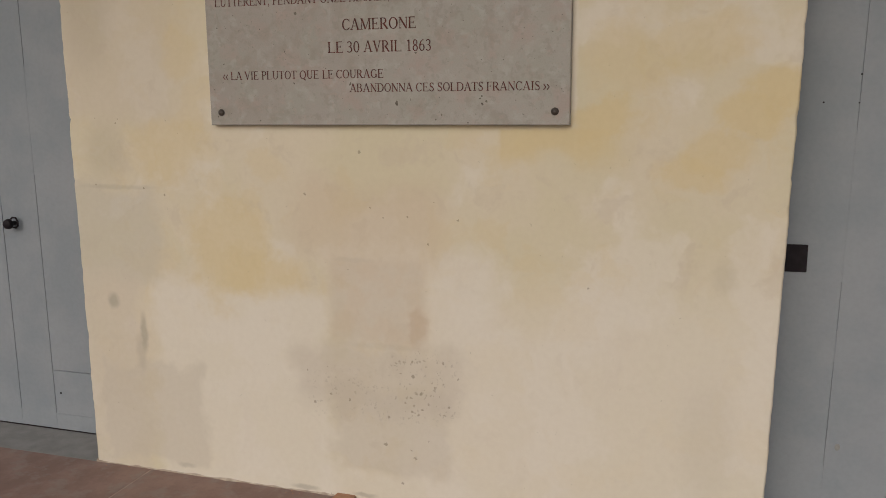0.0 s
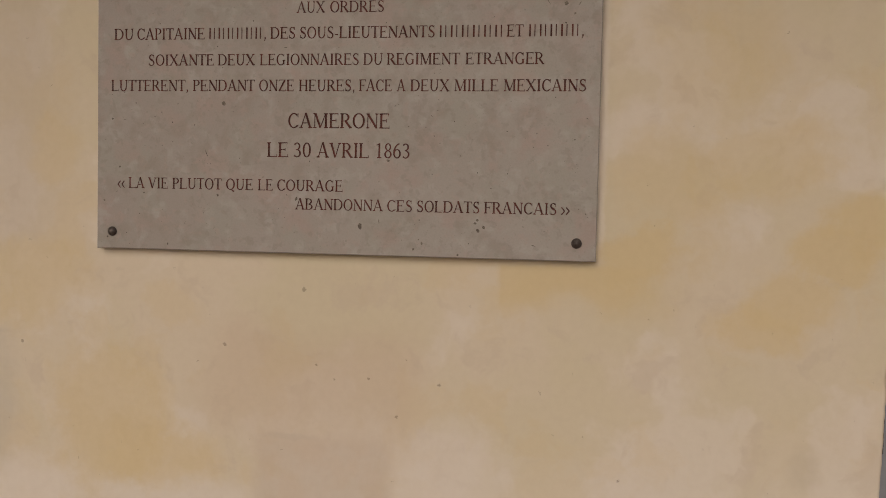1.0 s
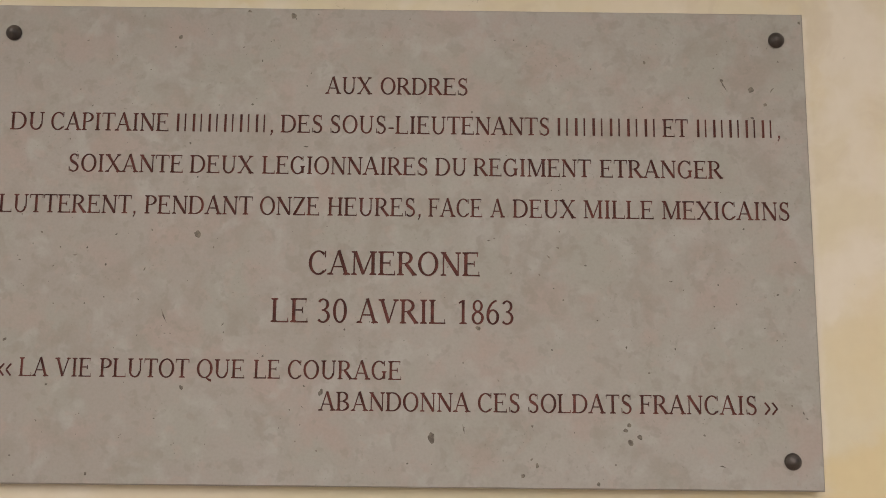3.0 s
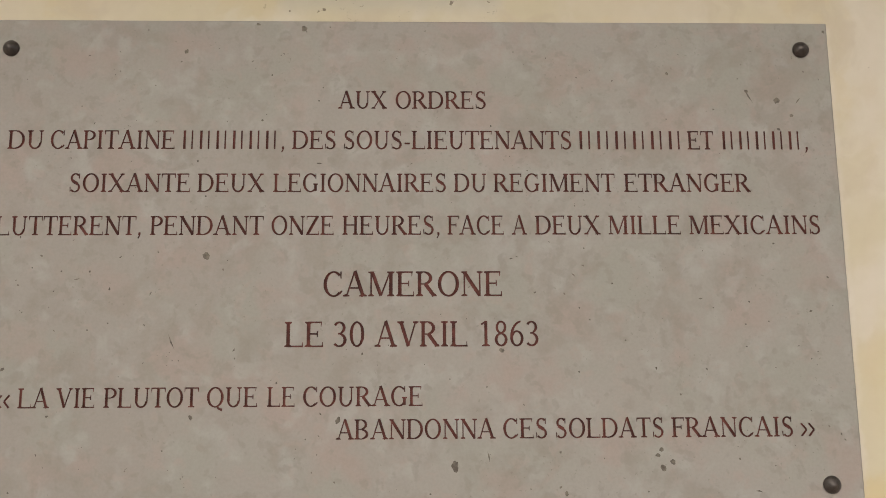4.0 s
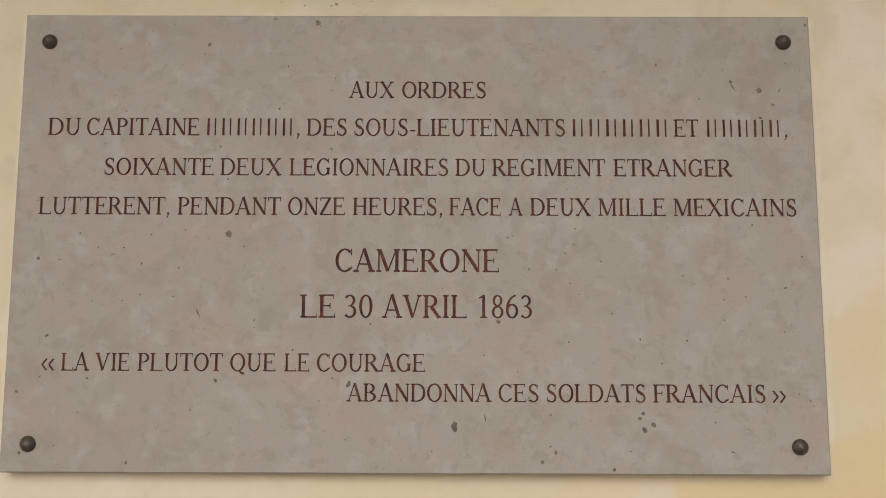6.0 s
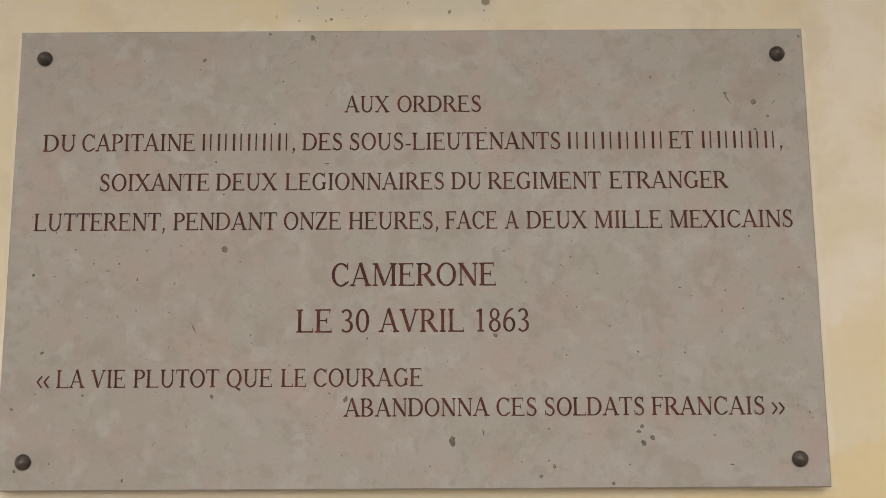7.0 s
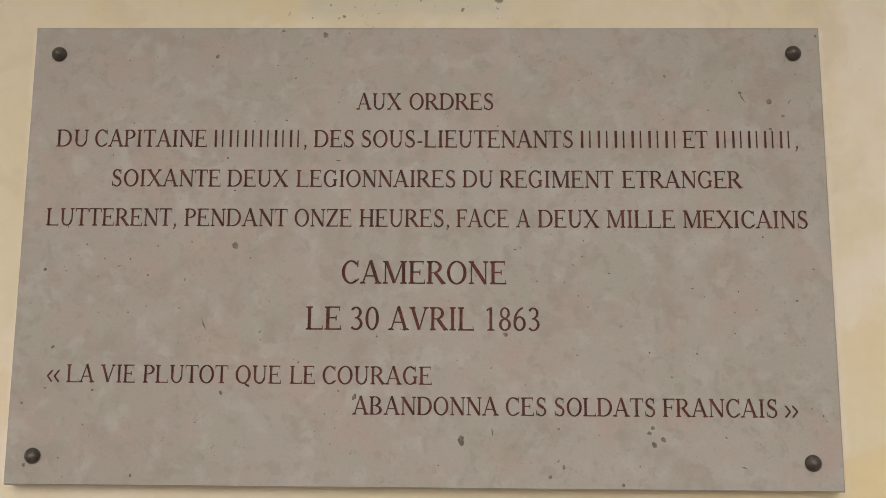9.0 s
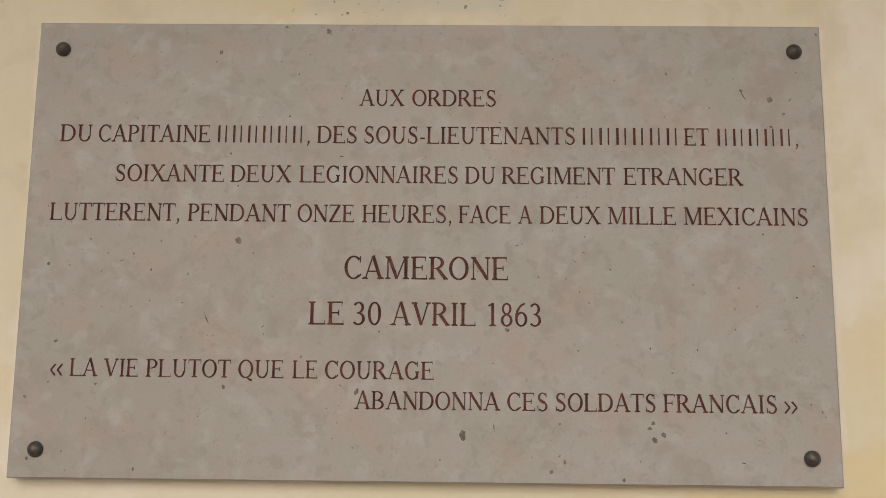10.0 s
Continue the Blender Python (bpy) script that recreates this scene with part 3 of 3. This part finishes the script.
def glyph(c):
    w = WIDTH[c]
    s = 0.2
    if c == "A":
        return [line(0.52, 1.02, 0.14, 0.0, LIGHT), line(0.52, 1.02, 0.92, 0.0, HEAVY), line(0.27, 0.34, 0.76, 0.34, FOOT * 1.2), foot(0.13, 0, 0.15, 1, LIGHT), foot(0.92, 0, 0.18)]
    if c == "B":
        return stem(s) + [bow(0.46, 0.745, 0.34, 0.255, -90, 90, HEAVY * 0.95), bow(0.48, 0.26, 0.4, 0.26, -90, 90, HEAVY),
                          line(s, 0.978, 0.47, 0.978, FOOT), line(s, 0.505, 0.5, 0.505, FOOT), line(s, 0.022, 0.5, 0.022, FOOT)]
    if c in "CG":
        out = [bow(0.55, 0.5, 0.48, 0.52, 48, 312, HEAVY), line(0.885, 0.72, 0.885, 1.0, FOOT * 1.1)]
        return out + (stem(0.87, HEAVY, 0.06, 0.46, True, False, 0.15) if c == "G" else [line(0.84, 0.11, 0.93, 0.22, LIGHT)])
    if c == "D":
        return stem(s) + [bow(0.5, 0.5, 0.53, 0.5, -90, 90, HEAVY), line(s, 0.972, 0.52, 0.972, FOOT * 1.2), line(s, 0.028, 0.52, 0.028, FOOT * 1.2)]
    if c in "EF":
        out = stem(s) + arm(s, 0.8, 0.972, -1) + [line(s, 0.515, 0.6, 0.515, FOOT * 1.2), line(0.61, 0.4, 0.61, 0.63, FOOT)]
        return out + (arm(s, 0.87, 0.028, 1) if c == "E" else [])
    if c == "H":
        return stem(0.22) + stem(0.87) + [line(0.22, 0.515, 0.87, 0.515, FOOT * 1.3)]
    if c == "I":
        return stem(0.25)
    if c == "L":
        return stem(s) + arm(s, 0.88, 0.028, 1)
    if c == "M":
        return stem(0.2, LIGHT, half=0.14) + stem(1.12) + [line(0.25, 0.97, 0.66, 0.03, HEAVY), line(0.66, 0.03, 1.08, 0.97, LIGHT)]
    if c == "N":
        return stem(0.2, LIGHT, half=0.14) + stem(0.92, LIGHT, bottom=False, half=0.14) + [line(0.2, 0.96, 0.91, 0.03, HEAVY)]
    if c in "OQ":
        out = [bow(0.545, 0.5, 0.5, 0.52, 0, 360, HEAVY)]
        return out + ([bow(1.02, 0.12, 0.42, 0.32, 190, 262, LIGHT * 1.5, HEAVY * 0.8)] if c == "Q" else [])
    if c in "PR":
        out = stem(s) + [bow(0.44, 0.735, 0.36, 0.265, -90, 90, HEAVY), line(s, 0.978, 0.46, 0.978, FOOT), line(s, 0.492, 0.46, 0.492, FOOT)]
        return out + ([line(0.46, 0.5, 0.88, 0.02, HEAVY), foot(0.88, 0, 0.12)] if c == "R" else [])
    if c == "S":
        return [bow(0.42, 0.755, 0.30, 0.265, 38, 235, HEAVY * 0.85), bow(0.41, 0.255, 0.33, 0.275, -140, 62, HEAVY * 0.85),
                line(0.235, 0.615, 0.575, 0.435, HEAVY * 1.05), line(0.655, 0.72, 0.655, 1.0, FOOT), line(0.135, 0.02, 0.115, 0.29, FOOT)]
    if c == "T":
        return stem(0.46, top=False, half=0.19) + [line(0.05, 0.972, 0.87, 0.972, FOOT * 1.3), tick(0.03, 0.995, 0.06, -0.23), tick(0.89, 0.995, -0.06, -0.23)]
    if c == "U":
        return stem(0.24, HEAVY, 0.3, 1.0, True, False) + stem(0.88, LIGHT, 0.3, 1.0, True, False, 0.14) + [bow(0.54, 0.33, 0.372, 0.35, 180, 360, HEAVY * 0.8, LIGHT * 1.2)]
    if c == "V":
        return [line(0.18, 1.0, 0.56, 0.02, HEAVY), line(0.92, 1.0, 0.56, 0.02, LIGHT), foot(0.18, 1, 0.17, -1), foot(0.92, 1, 0.14, -1, LIGHT)]
    if c == "X":
        return [line(0.17, 1.0, 0.92, 0.0, HEAVY), line(0.88, 1.0, 0.18, 0.0, LIGHT), foot(0.18, 1, 0.17, -1), foot(0.88, 1, 0.14, -1, LIGHT), foot(0.17, 0, 0.14, 1, LIGHT), foot(0.91, 0, 0.17)]
    if c == "Z":
        return [line(0.76, 0.97, 0.14, 0.03, HEAVY)] + arm(0.06, 0.86, 0.028, 1) + [line(0.1, 0.972, 0.84, 0.972, FOOT * 1.3), tick(0.08, 0.995, 0.06, -0.2)]
    if c == "0":
        return [bow(0.378, 0.5, 0.33, 0.51, 0, 360, HEAVY * 0.9)]
    if c == "1":
        return stem(0.4, HEAVY * 0.9, top=False, half=0.19) + [line(0.18, 0.87, 0.4, 0.97, LIGHT)]
    if c == "3":
        return [bow(0.34, 0.755, 0.28, 0.25, -75, 150, HEAVY * 0.8), bow(0.34, 0.27, 0.33, 0.28, -140, 82, HEAVY * 0.85), line(0.28, 0.52, 0.42, 0.53, LIGHT)]
    if c == "6":
        return [bow(0.385, 0.31, 0.32, 0.32, 0, 360, HEAVY * 0.85), bow(0.62, 0.36, 0.56, 0.66, 95, 180, HEAVY * 0.8)]
    if c == "8":
        return [bow(0.378, 0.755, 0.26, 0.255, 0, 360, HEAVY * 0.75), bow(0.378, 0.265, 0.31, 0.275, 0, 360, HEAVY * 0.85)]
    if c == ",":
        return [line(0.2, 0.14, 0.2, 0.0, 0.13), line(0.235, 0.02, 0.12, -0.17, 0.06)]
    if c == "-":
        return [line(0.08, 0.31, 0.42, 0.31, 0.09)]
    if c in "<>":
        k = 1 if c == "<" else -1
        out = []
        for m in (0.2, 0.50):
            x = m if k == 1 else w - m
            out += [line(x, 0.34, x + 0.2 * k, 0.66, 0.085), line(x, 0.34, x + 0.2 * k, 0.02, 0.085)]
        return out
    if c == "|":
        return [line(0.24, 0, 0.24, 1, 0.15), line(0.70, 0, 0.70, 1, 0.09)]
    return []


# rows of words: the row's base and capital height over the plaque's foot, then each run of words with its left and right end, from the plaque's middle
ROWS = [
    (0.6055, 0.0278, [("AUX", -0.103, -0.028), ("ORDRES", -0.015, 0.123)]),
    (0.5417, 0.0288, [("DU", -0.603, -0.549), ("CAPITAINE", -0.538, -0.350), ("||||||,", -0.337, -0.184), ("DES", -0.172, -0.106),
                      ("SOUS-LIEUTENANTS", -0.093, 0.252), ("||||||", 0.265, 0.417), ("ET", 0.429, 0.469), ("|||||,", 0.483, 0.612)]),
    (0.4753, 0.0283, [("SOIXANTE", -0.505, -0.324), ("DEUX", -0.313, -0.212), ("LEGIONNAIRES", -0.199, 0.061), ("DU", 0.073, 0.122),
                      ("REGIMENT", 0.133, 0.316), ("ETRANGER", 0.330, 0.521)]),
    (0.4100, 0.0288, [("LUTTERENT,", -0.611, -0.395), ("PENDANT", -0.381, -0.212), ("ONZE", -0.200, -0.107), ("HEURES,", -0.094, 0.051),
                      ("FACE", 0.063, 0.147), ("A", 0.159, 0.182), ("DEUX", 0.194, 0.292), ("MILLE", 0.304, 0.412), ("MEXICAINS", 0.425, 0.621)]),
    (0.3178, 0.0370, [("CAMERONE", -0.121, 0.143)]),
    (0.2440, 0.0370, [("LE", -0.177, -0.120), ("30", -0.105, -0.060), ("AVRIL", -0.045, 0.091), ("1863", 0.111, 0.195)]),
    (0.1588, 0.0282, [("<", -0.592, -0.571), ("LA", -0.560, -0.514), ("VIE", -0.505, -0.449), ("PLUTOT", -0.436, -0.299),
                      ("QUE", -0.287, -0.214), ("LE", -0.200, -0.160), ("COURAGE", -0.148, 0.025)]),
    (0.1120, 0.0282, [("ABANDONNA", -0.100, 0.130), ("CES", 0.141, 0.204), ("SOLDATS", 0.217, 0.372), ("FRANCAIS", 0.384, 0.559), (">", 0.570, 0.591)]),
]
HALF, MIDDLE, TALL = 0.6535, 0.0025, 0.747


def on_face(u, v, depth=0.0):
    """A place on the plaque's face; the slab was sawn a little taller at its left end."""
    k = 0.5 + u / (2 * HALF)
    return (u, FACE_Y + depth, 1.404 + 0.002 * k + v / TALL * (0.755 - 0.015 * k))


def set_words(text, left, right, base, height):
    """The letters of one run of words, spread between its ends: for each the outlines of its strokes and of their grooves."""
    letters = []
    x = 0.0
    for c in text:
        shape = glyph(c)
        letters.append([[[Vector((x + q.x, q.y)) for q in poly] for pair in shape for poly in pair[i]] for i in (0, 1)])
        x += WIDTH[c]
    xs = [q.x for strokes, _ in letters for poly in strokes for q in poly]
    lo, k = min(xs), (right - left) / (max(xs) - min(xs))
    return [[[[Vector((left + (q.x - lo) * k, base + q.y * height)) for q in poly] for poly in group] for group in letter] for letter in letters]


def fleck_shape(u, v, size, rng):
    """An uneven fossil hollow."""
    steps, turn, flat = (7 if size < 0.0025 else 13), rng.uniform(0, 180), rng.uniform(0.35, 0.9) if size < 0.003 else rng.uniform(0.6, 0.95)
    out = []
    for k in range(steps):
        a = math.tau * k / steps
        r = size * (rng.uniform(0.5, 1.25) if size < 0.003 else rng.uniform(0.72, 1.15))
        q = Matrix.Rotation(radians(turn), 2) @ Vector((r * math.cos(a), r * flat * math.sin(a)))
        out.append(Vector((u, v)) + q)
    return out


def memorial_plaque():
    from mathutils import geometry
    rng = random.Random(5)
    plaque = new("memorial_plaque")
    polys, kinds = [], []                       # kind: -1 face, -2 groove, -3 hollow, 0 and up a letter
    rim, count = 0.0022, 0
    us = [MIDDLE - HALF + rim + (2 * HALF - 2 * rim) * k / 12 for k in range(13)]
    polys.append([Vector((u, rim)) for u in us] + [Vector((u, TALL - rim)) for u in us[::-1]])
    kinds.append(-1)
    for base, height, runs in ROWS:
        for text, left, right in runs:
            for strokes, grooves in set_words(text, left, right, base, height):
                polys += strokes + grooves
                kinds += [count] * len(strokes) + [-2] * len(grooves)
                count += 1
    # the larger hollows, then specks above and below the middle, and a scatter of dust: places in mm from the middle of the foot, sizes in tenths of a mm
    hollows = [(-338, 696, 38), (-228, 742, 33), (-157, 734, 52), (403, 663, 30), (524, 635, 32), (570, 620, 52), (591, 596, 34), (650, 732, 30),
               (570, 574, 32), (-607, 338, 32), (-586, 214, 36), (-437, 330, 24), (-310, 144, 38), (-97, 139, 56), (-123, 148, 22), (71, 74, 88),
               (230, 34, 38), (209, 19, 34), (321, 8, 34), (172, 159, 24), (222, 43, 24), (-517, 147, 26), (-630, 126, 32), (-448, 16, 30),
               (-620, 31, 34), (368, 95, 36), (363, 87, 40), (384, 77, 46), (370, 69, 48), (634, 107, 26), (-296, 378, 60), (-314, 523, 26), (141, 238, 44)]
    upper = [(-398, 731, 21), (-487, 689, 20), (-345, 680, 18), (-383, 642, 16), (-494, 608, 18), (-473, 582, 20), (-117, 737, 18), (-235, 681, 19),
             (-205, 659, 21), (-126, 639, 14), (-132, 618, 16), (-218, 587, 22), (-271, 585, 18), (30, 731, 19), (166, 697, 14), (263, 656, 21),
             (318, 651, 14), (48, 591, 16), (130, 578, 18), (422, 694, 16), (518, 678, 14), (512, 655, 14), (565, 653, 14), (614, 667, 19),
             (637, 654, 18), (9, 519, 19), (-300, 469, 20), (-270, 358, 21), (266, 389, 16), (191, 323, 21), (235, 321, 19), (306, 336, 18)]
    lower = [(-540, 379, 19), (-467, 356, 18), (-575, 343, 16), (-572, 336, 22), (-519, 327, 20), (-627, 284, 18), (-383, 277, 23), (-437, 280, 19),
             (-382, 222, 14), (-63, 234, 24), (-249, 228, 18), (-127, 91, 21), (-134, 66, 18), (36, 35, 18), (179, 41, 21), (223, 92, 21),
             (347, 36, 14), (382, 356, 17), (508, 308, 17), (501, 275, 17), (598, 294, 23), (500, 242, 18), (366, 211, 21), (440, 209, 22),
             (631, 302, 14), (-529, 93, 22), (-518, 76, 14), (-557, 13, 16), (400, 173, 18), (480, 81, 22), (531, 71, 18), (612, 126, 20), (323, 252, 16)]
    flecks = [(u / 1000, v / 1000, size / 10000) for u, v, size in hollows + upper + lower]
    for k in range(26):                         # little nests of broken shell
        u, v = rng.uniform(-0.62, 0.62), rng.uniform(0.02, 0.72)
        for j in range(rng.randrange(2, 6)):
            flecks.append((u + rng.gauss(0, 0.006), v + rng.gauss(0, 0.006), rng.uniform(0.0006, 0.0014)))
    for k in range(170):
        flecks.append((rng.uniform(-0.63, 0.63), rng.uniform(0.015, 0.73), 0.0007 + 0.0012 * rng.random() ** 2))
    clear = [(base - 0.004, base + height + 0.003) for base, height, _ in ROWS]
    for u, v, s in flecks:
        if s < 0.0014 and any(lo < v < hi for lo, hi in clear):
            continue                            # the mason's rows were filled and smoothed
        polys.append(fleck_shape(u, min(max(v, 0.006), TALL - 0.006), s, rng))
        kinds.append(-3)
    # fine shell sections and a scratch, from end to end, in mm
    for ax, ay, bx, by in ((521, 639, 533, 616), (599, 615, 606, 624), (-347, 264, -337, 241), (-490, 344, -481, 346), (-377, 320, -374, 326),
                           (-425, 376, -421, 379), (118, 94, 121, 79), (500, 36, 510, 34), (628, 118, 630, 112), (433, 313, 439, 313),
                           (624, 345, 629, 343), (246, 352, 252, 346), (261, 364, 266, 361), (154, 373, 160, 374), (-135, 520, -126, 519),
                           (-253, 238, -249, 243), (-596, 147, -591, 151)):
        p, q = Vector((ax, ay)) / 1000, Vector((bx, by)) / 1000
        side = Vector((p.y - q.y, q.x - p.x)).normalized() * 0.0012
        bend = side * rng.uniform(-0.8, 0.8)
        polys.append([p, (p + q) / 2 - side + bend, q, (p + q) / 2 + side + bend])
        kinds.append(-3)
    verts, faces = [], []
    for poly in polys:
        area = sum(a.x * b.y - b.x * a.y for a, b in zip(poly, poly[1:] + poly[:1]))
        if area < 0:
            poly = poly[::-1]
        faces.append(list(range(len(verts), len(verts) + len(poly))))
        verts += poly
    vs, _, fs, _, _, origin = geometry.delaunay_2d_cdt(verts, [], faces, 1, 1e-6, True)
    sort = []
    for ids in origin:
        ks = [kinds[i] for i in ids] or [-1]
        sort.append(max(ks) if max(ks) >= 0 else min(ks))
    inside = [None] * len(vs)                   # the one sort of face round each point, or "edge" between sorts
    for f, k in zip(fs, sort):
        k = "letter" if k >= 0 else k
        for v in f:
            inside[v] = k if inside[v] in (None, k) else "edge"
    depth = [0.0018 if k == "letter" else 0.0006 if k == -3 else 0.0 for k in inside]
    names = {"slab": list(zip(fs, sort))}       # the slab runs on under the paint of the letters
    for f, k in zip(fs, sort):
        if k >= 0:
            names.setdefault(k, []).append((f, k))
    slab = None
    for key, items in names.items():
        bm = bmesh.new()
        made = {}
        film = 0.0 if key == "slab" else 0.0002

        def point(v):
            if v not in made:
                made[v] = bm.verts.new(on_face(vs[v].x, vs[v].y, depth[v] - film))
            return made[v]
        for f, k in items:
            try:
                face = bm.faces.new([point(v) for v in f])
            except ValueError:
                continue
            face.material_index = 1 if k == -3 else 0
        if key == "slab":
            ring = [(u, v) for u, v in [(u, 0) for u in us] + [(u, 1) for u in us[::-1]]]
            loops = []
            for inset, back in ((rim, 0.0), (0.0, rim), (0.0, THICK)):
                row = []
                for u, top in ring:
                    q = MIDDLE + (u - MIDDLE) * (HALF - inset) / (HALF - rim)
                    row.append(bm.verts.new(on_face(q, TALL - inset if top else inset, back)))
                loops.append(row)
            for lo, hi in zip(loops, loops[1:]):
                for k in range(len(ring)):
                    j = (k + 1) % len(ring)
                    bm.faces.new((lo[k], hi[k], hi[j], lo[j]))
            bm.faces.new(loops[-1][::-1])
            bmesh.ops.remove_doubles(bm, verts=bm.verts[:], dist=1e-6)
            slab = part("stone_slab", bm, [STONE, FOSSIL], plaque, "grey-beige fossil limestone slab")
        else:
            part("letter", bm, PAINT_CUT, slab)
    dome = [(0.0122, 0.0), (0.0127, 0.0016), (0.0124, 0.0030), (0.0108, 0.0054), (0.0078, 0.0080), (0.0044, 0.0102), (0.0020, 0.0112), (0.0006, 0.0114)]
    for x, z in ((-0.608, 2.111), (0.612, 2.102), (-0.606, 1.4495), (0.609, 1.4495)):
        part("bolt", lathe(dome, pose(x, FACE_Y - 0.0002, z, 90), 24), BRONZE, plaque, "dark domed bronze fixing bolt", smooth=60)
    return tagged(plaque, "grey-beige limestone memorial plaque with incised red-brown lettering, bolted to the plaster", "plaque")


memorial_plaque()

# ---- at the foot of the wall ----
lip = bmesh.new()
rings = []
for k in range(150):
    x = PIER_L - 0.004 + (PIER_R - PIER_L) * k / 149
    w = 0.003 + 0.015 * max(0.0, noise.noise(Vector((x * 7, 1.7, 0)))) + 0.005 * noise.noise(Vector((x * 31, 4.1, 0)))
    h = 0.005 + 0.008 * noise.noise(Vector((x * 17, 8.3, 0)))
    rings.append([lip.verts.new(q) for q in ((x, 3.006, h + 0.004), (x, 3.0 - w * 0.4, h * 0.7), (x, 3.0 - max(0.003, w), -0.003))])
for lo, hi in zip(rings, rings[1:]):
    for k in range(2):
        lip.faces.new((lo[k], lo[k + 1], hi[k + 1], hi[k]))
tagged(new("trim_plaster_lip", finish(lip, "trim_plaster_lip", DIRTY_PLASTER, 60)), "rough lip of plaster along the wall's foot", "trim", kind="structure")
bit = bmesh.new()
bmesh.ops.create_cube(bit, size=1, matrix=Matrix.LocRotScale((-0.17, 2.985, 0.006), Euler((0, 0, radians(4))), (0.085, 0.05, 0.018)))
bmesh.ops.bevel(bit, geom=bit.edges[:], offset=0.004, segments=2, affect="EDGES")
for v in bit.verts:
    v.co += Vector((noise.noise(v.co * 60), noise.noise(v.co * 60 + Vector((5, 0, 0))), 0)) * 0.006
tagged(new("terracotta_fragment", finish(bit, "terracotta_fragment", TERRACOTTA)), "broken orange terracotta fragment at the wall's foot", "fragment")

crumbs = bmesh.new()
for k in range(22):
    size = random.uniform(0.0012, 0.0035)
    bmesh.ops.create_icosphere(crumbs, subdivisions=1, radius=size, matrix=Matrix.LocRotScale(
        (random.uniform(-1.25, 1.25), 2.988 - abs(random.gauss(0, 0.03)), size * 0.4), Euler((random.random() * 6, random.random() * 6, 0)), (1.3, 0.8, 0.7)))
tagged(new("brick_crumbs", finish(crumbs, "brick_crumbs", TERRACOTTA)), "orange brick crumbs along the wall's foot", "crumbs", kind="stuff")
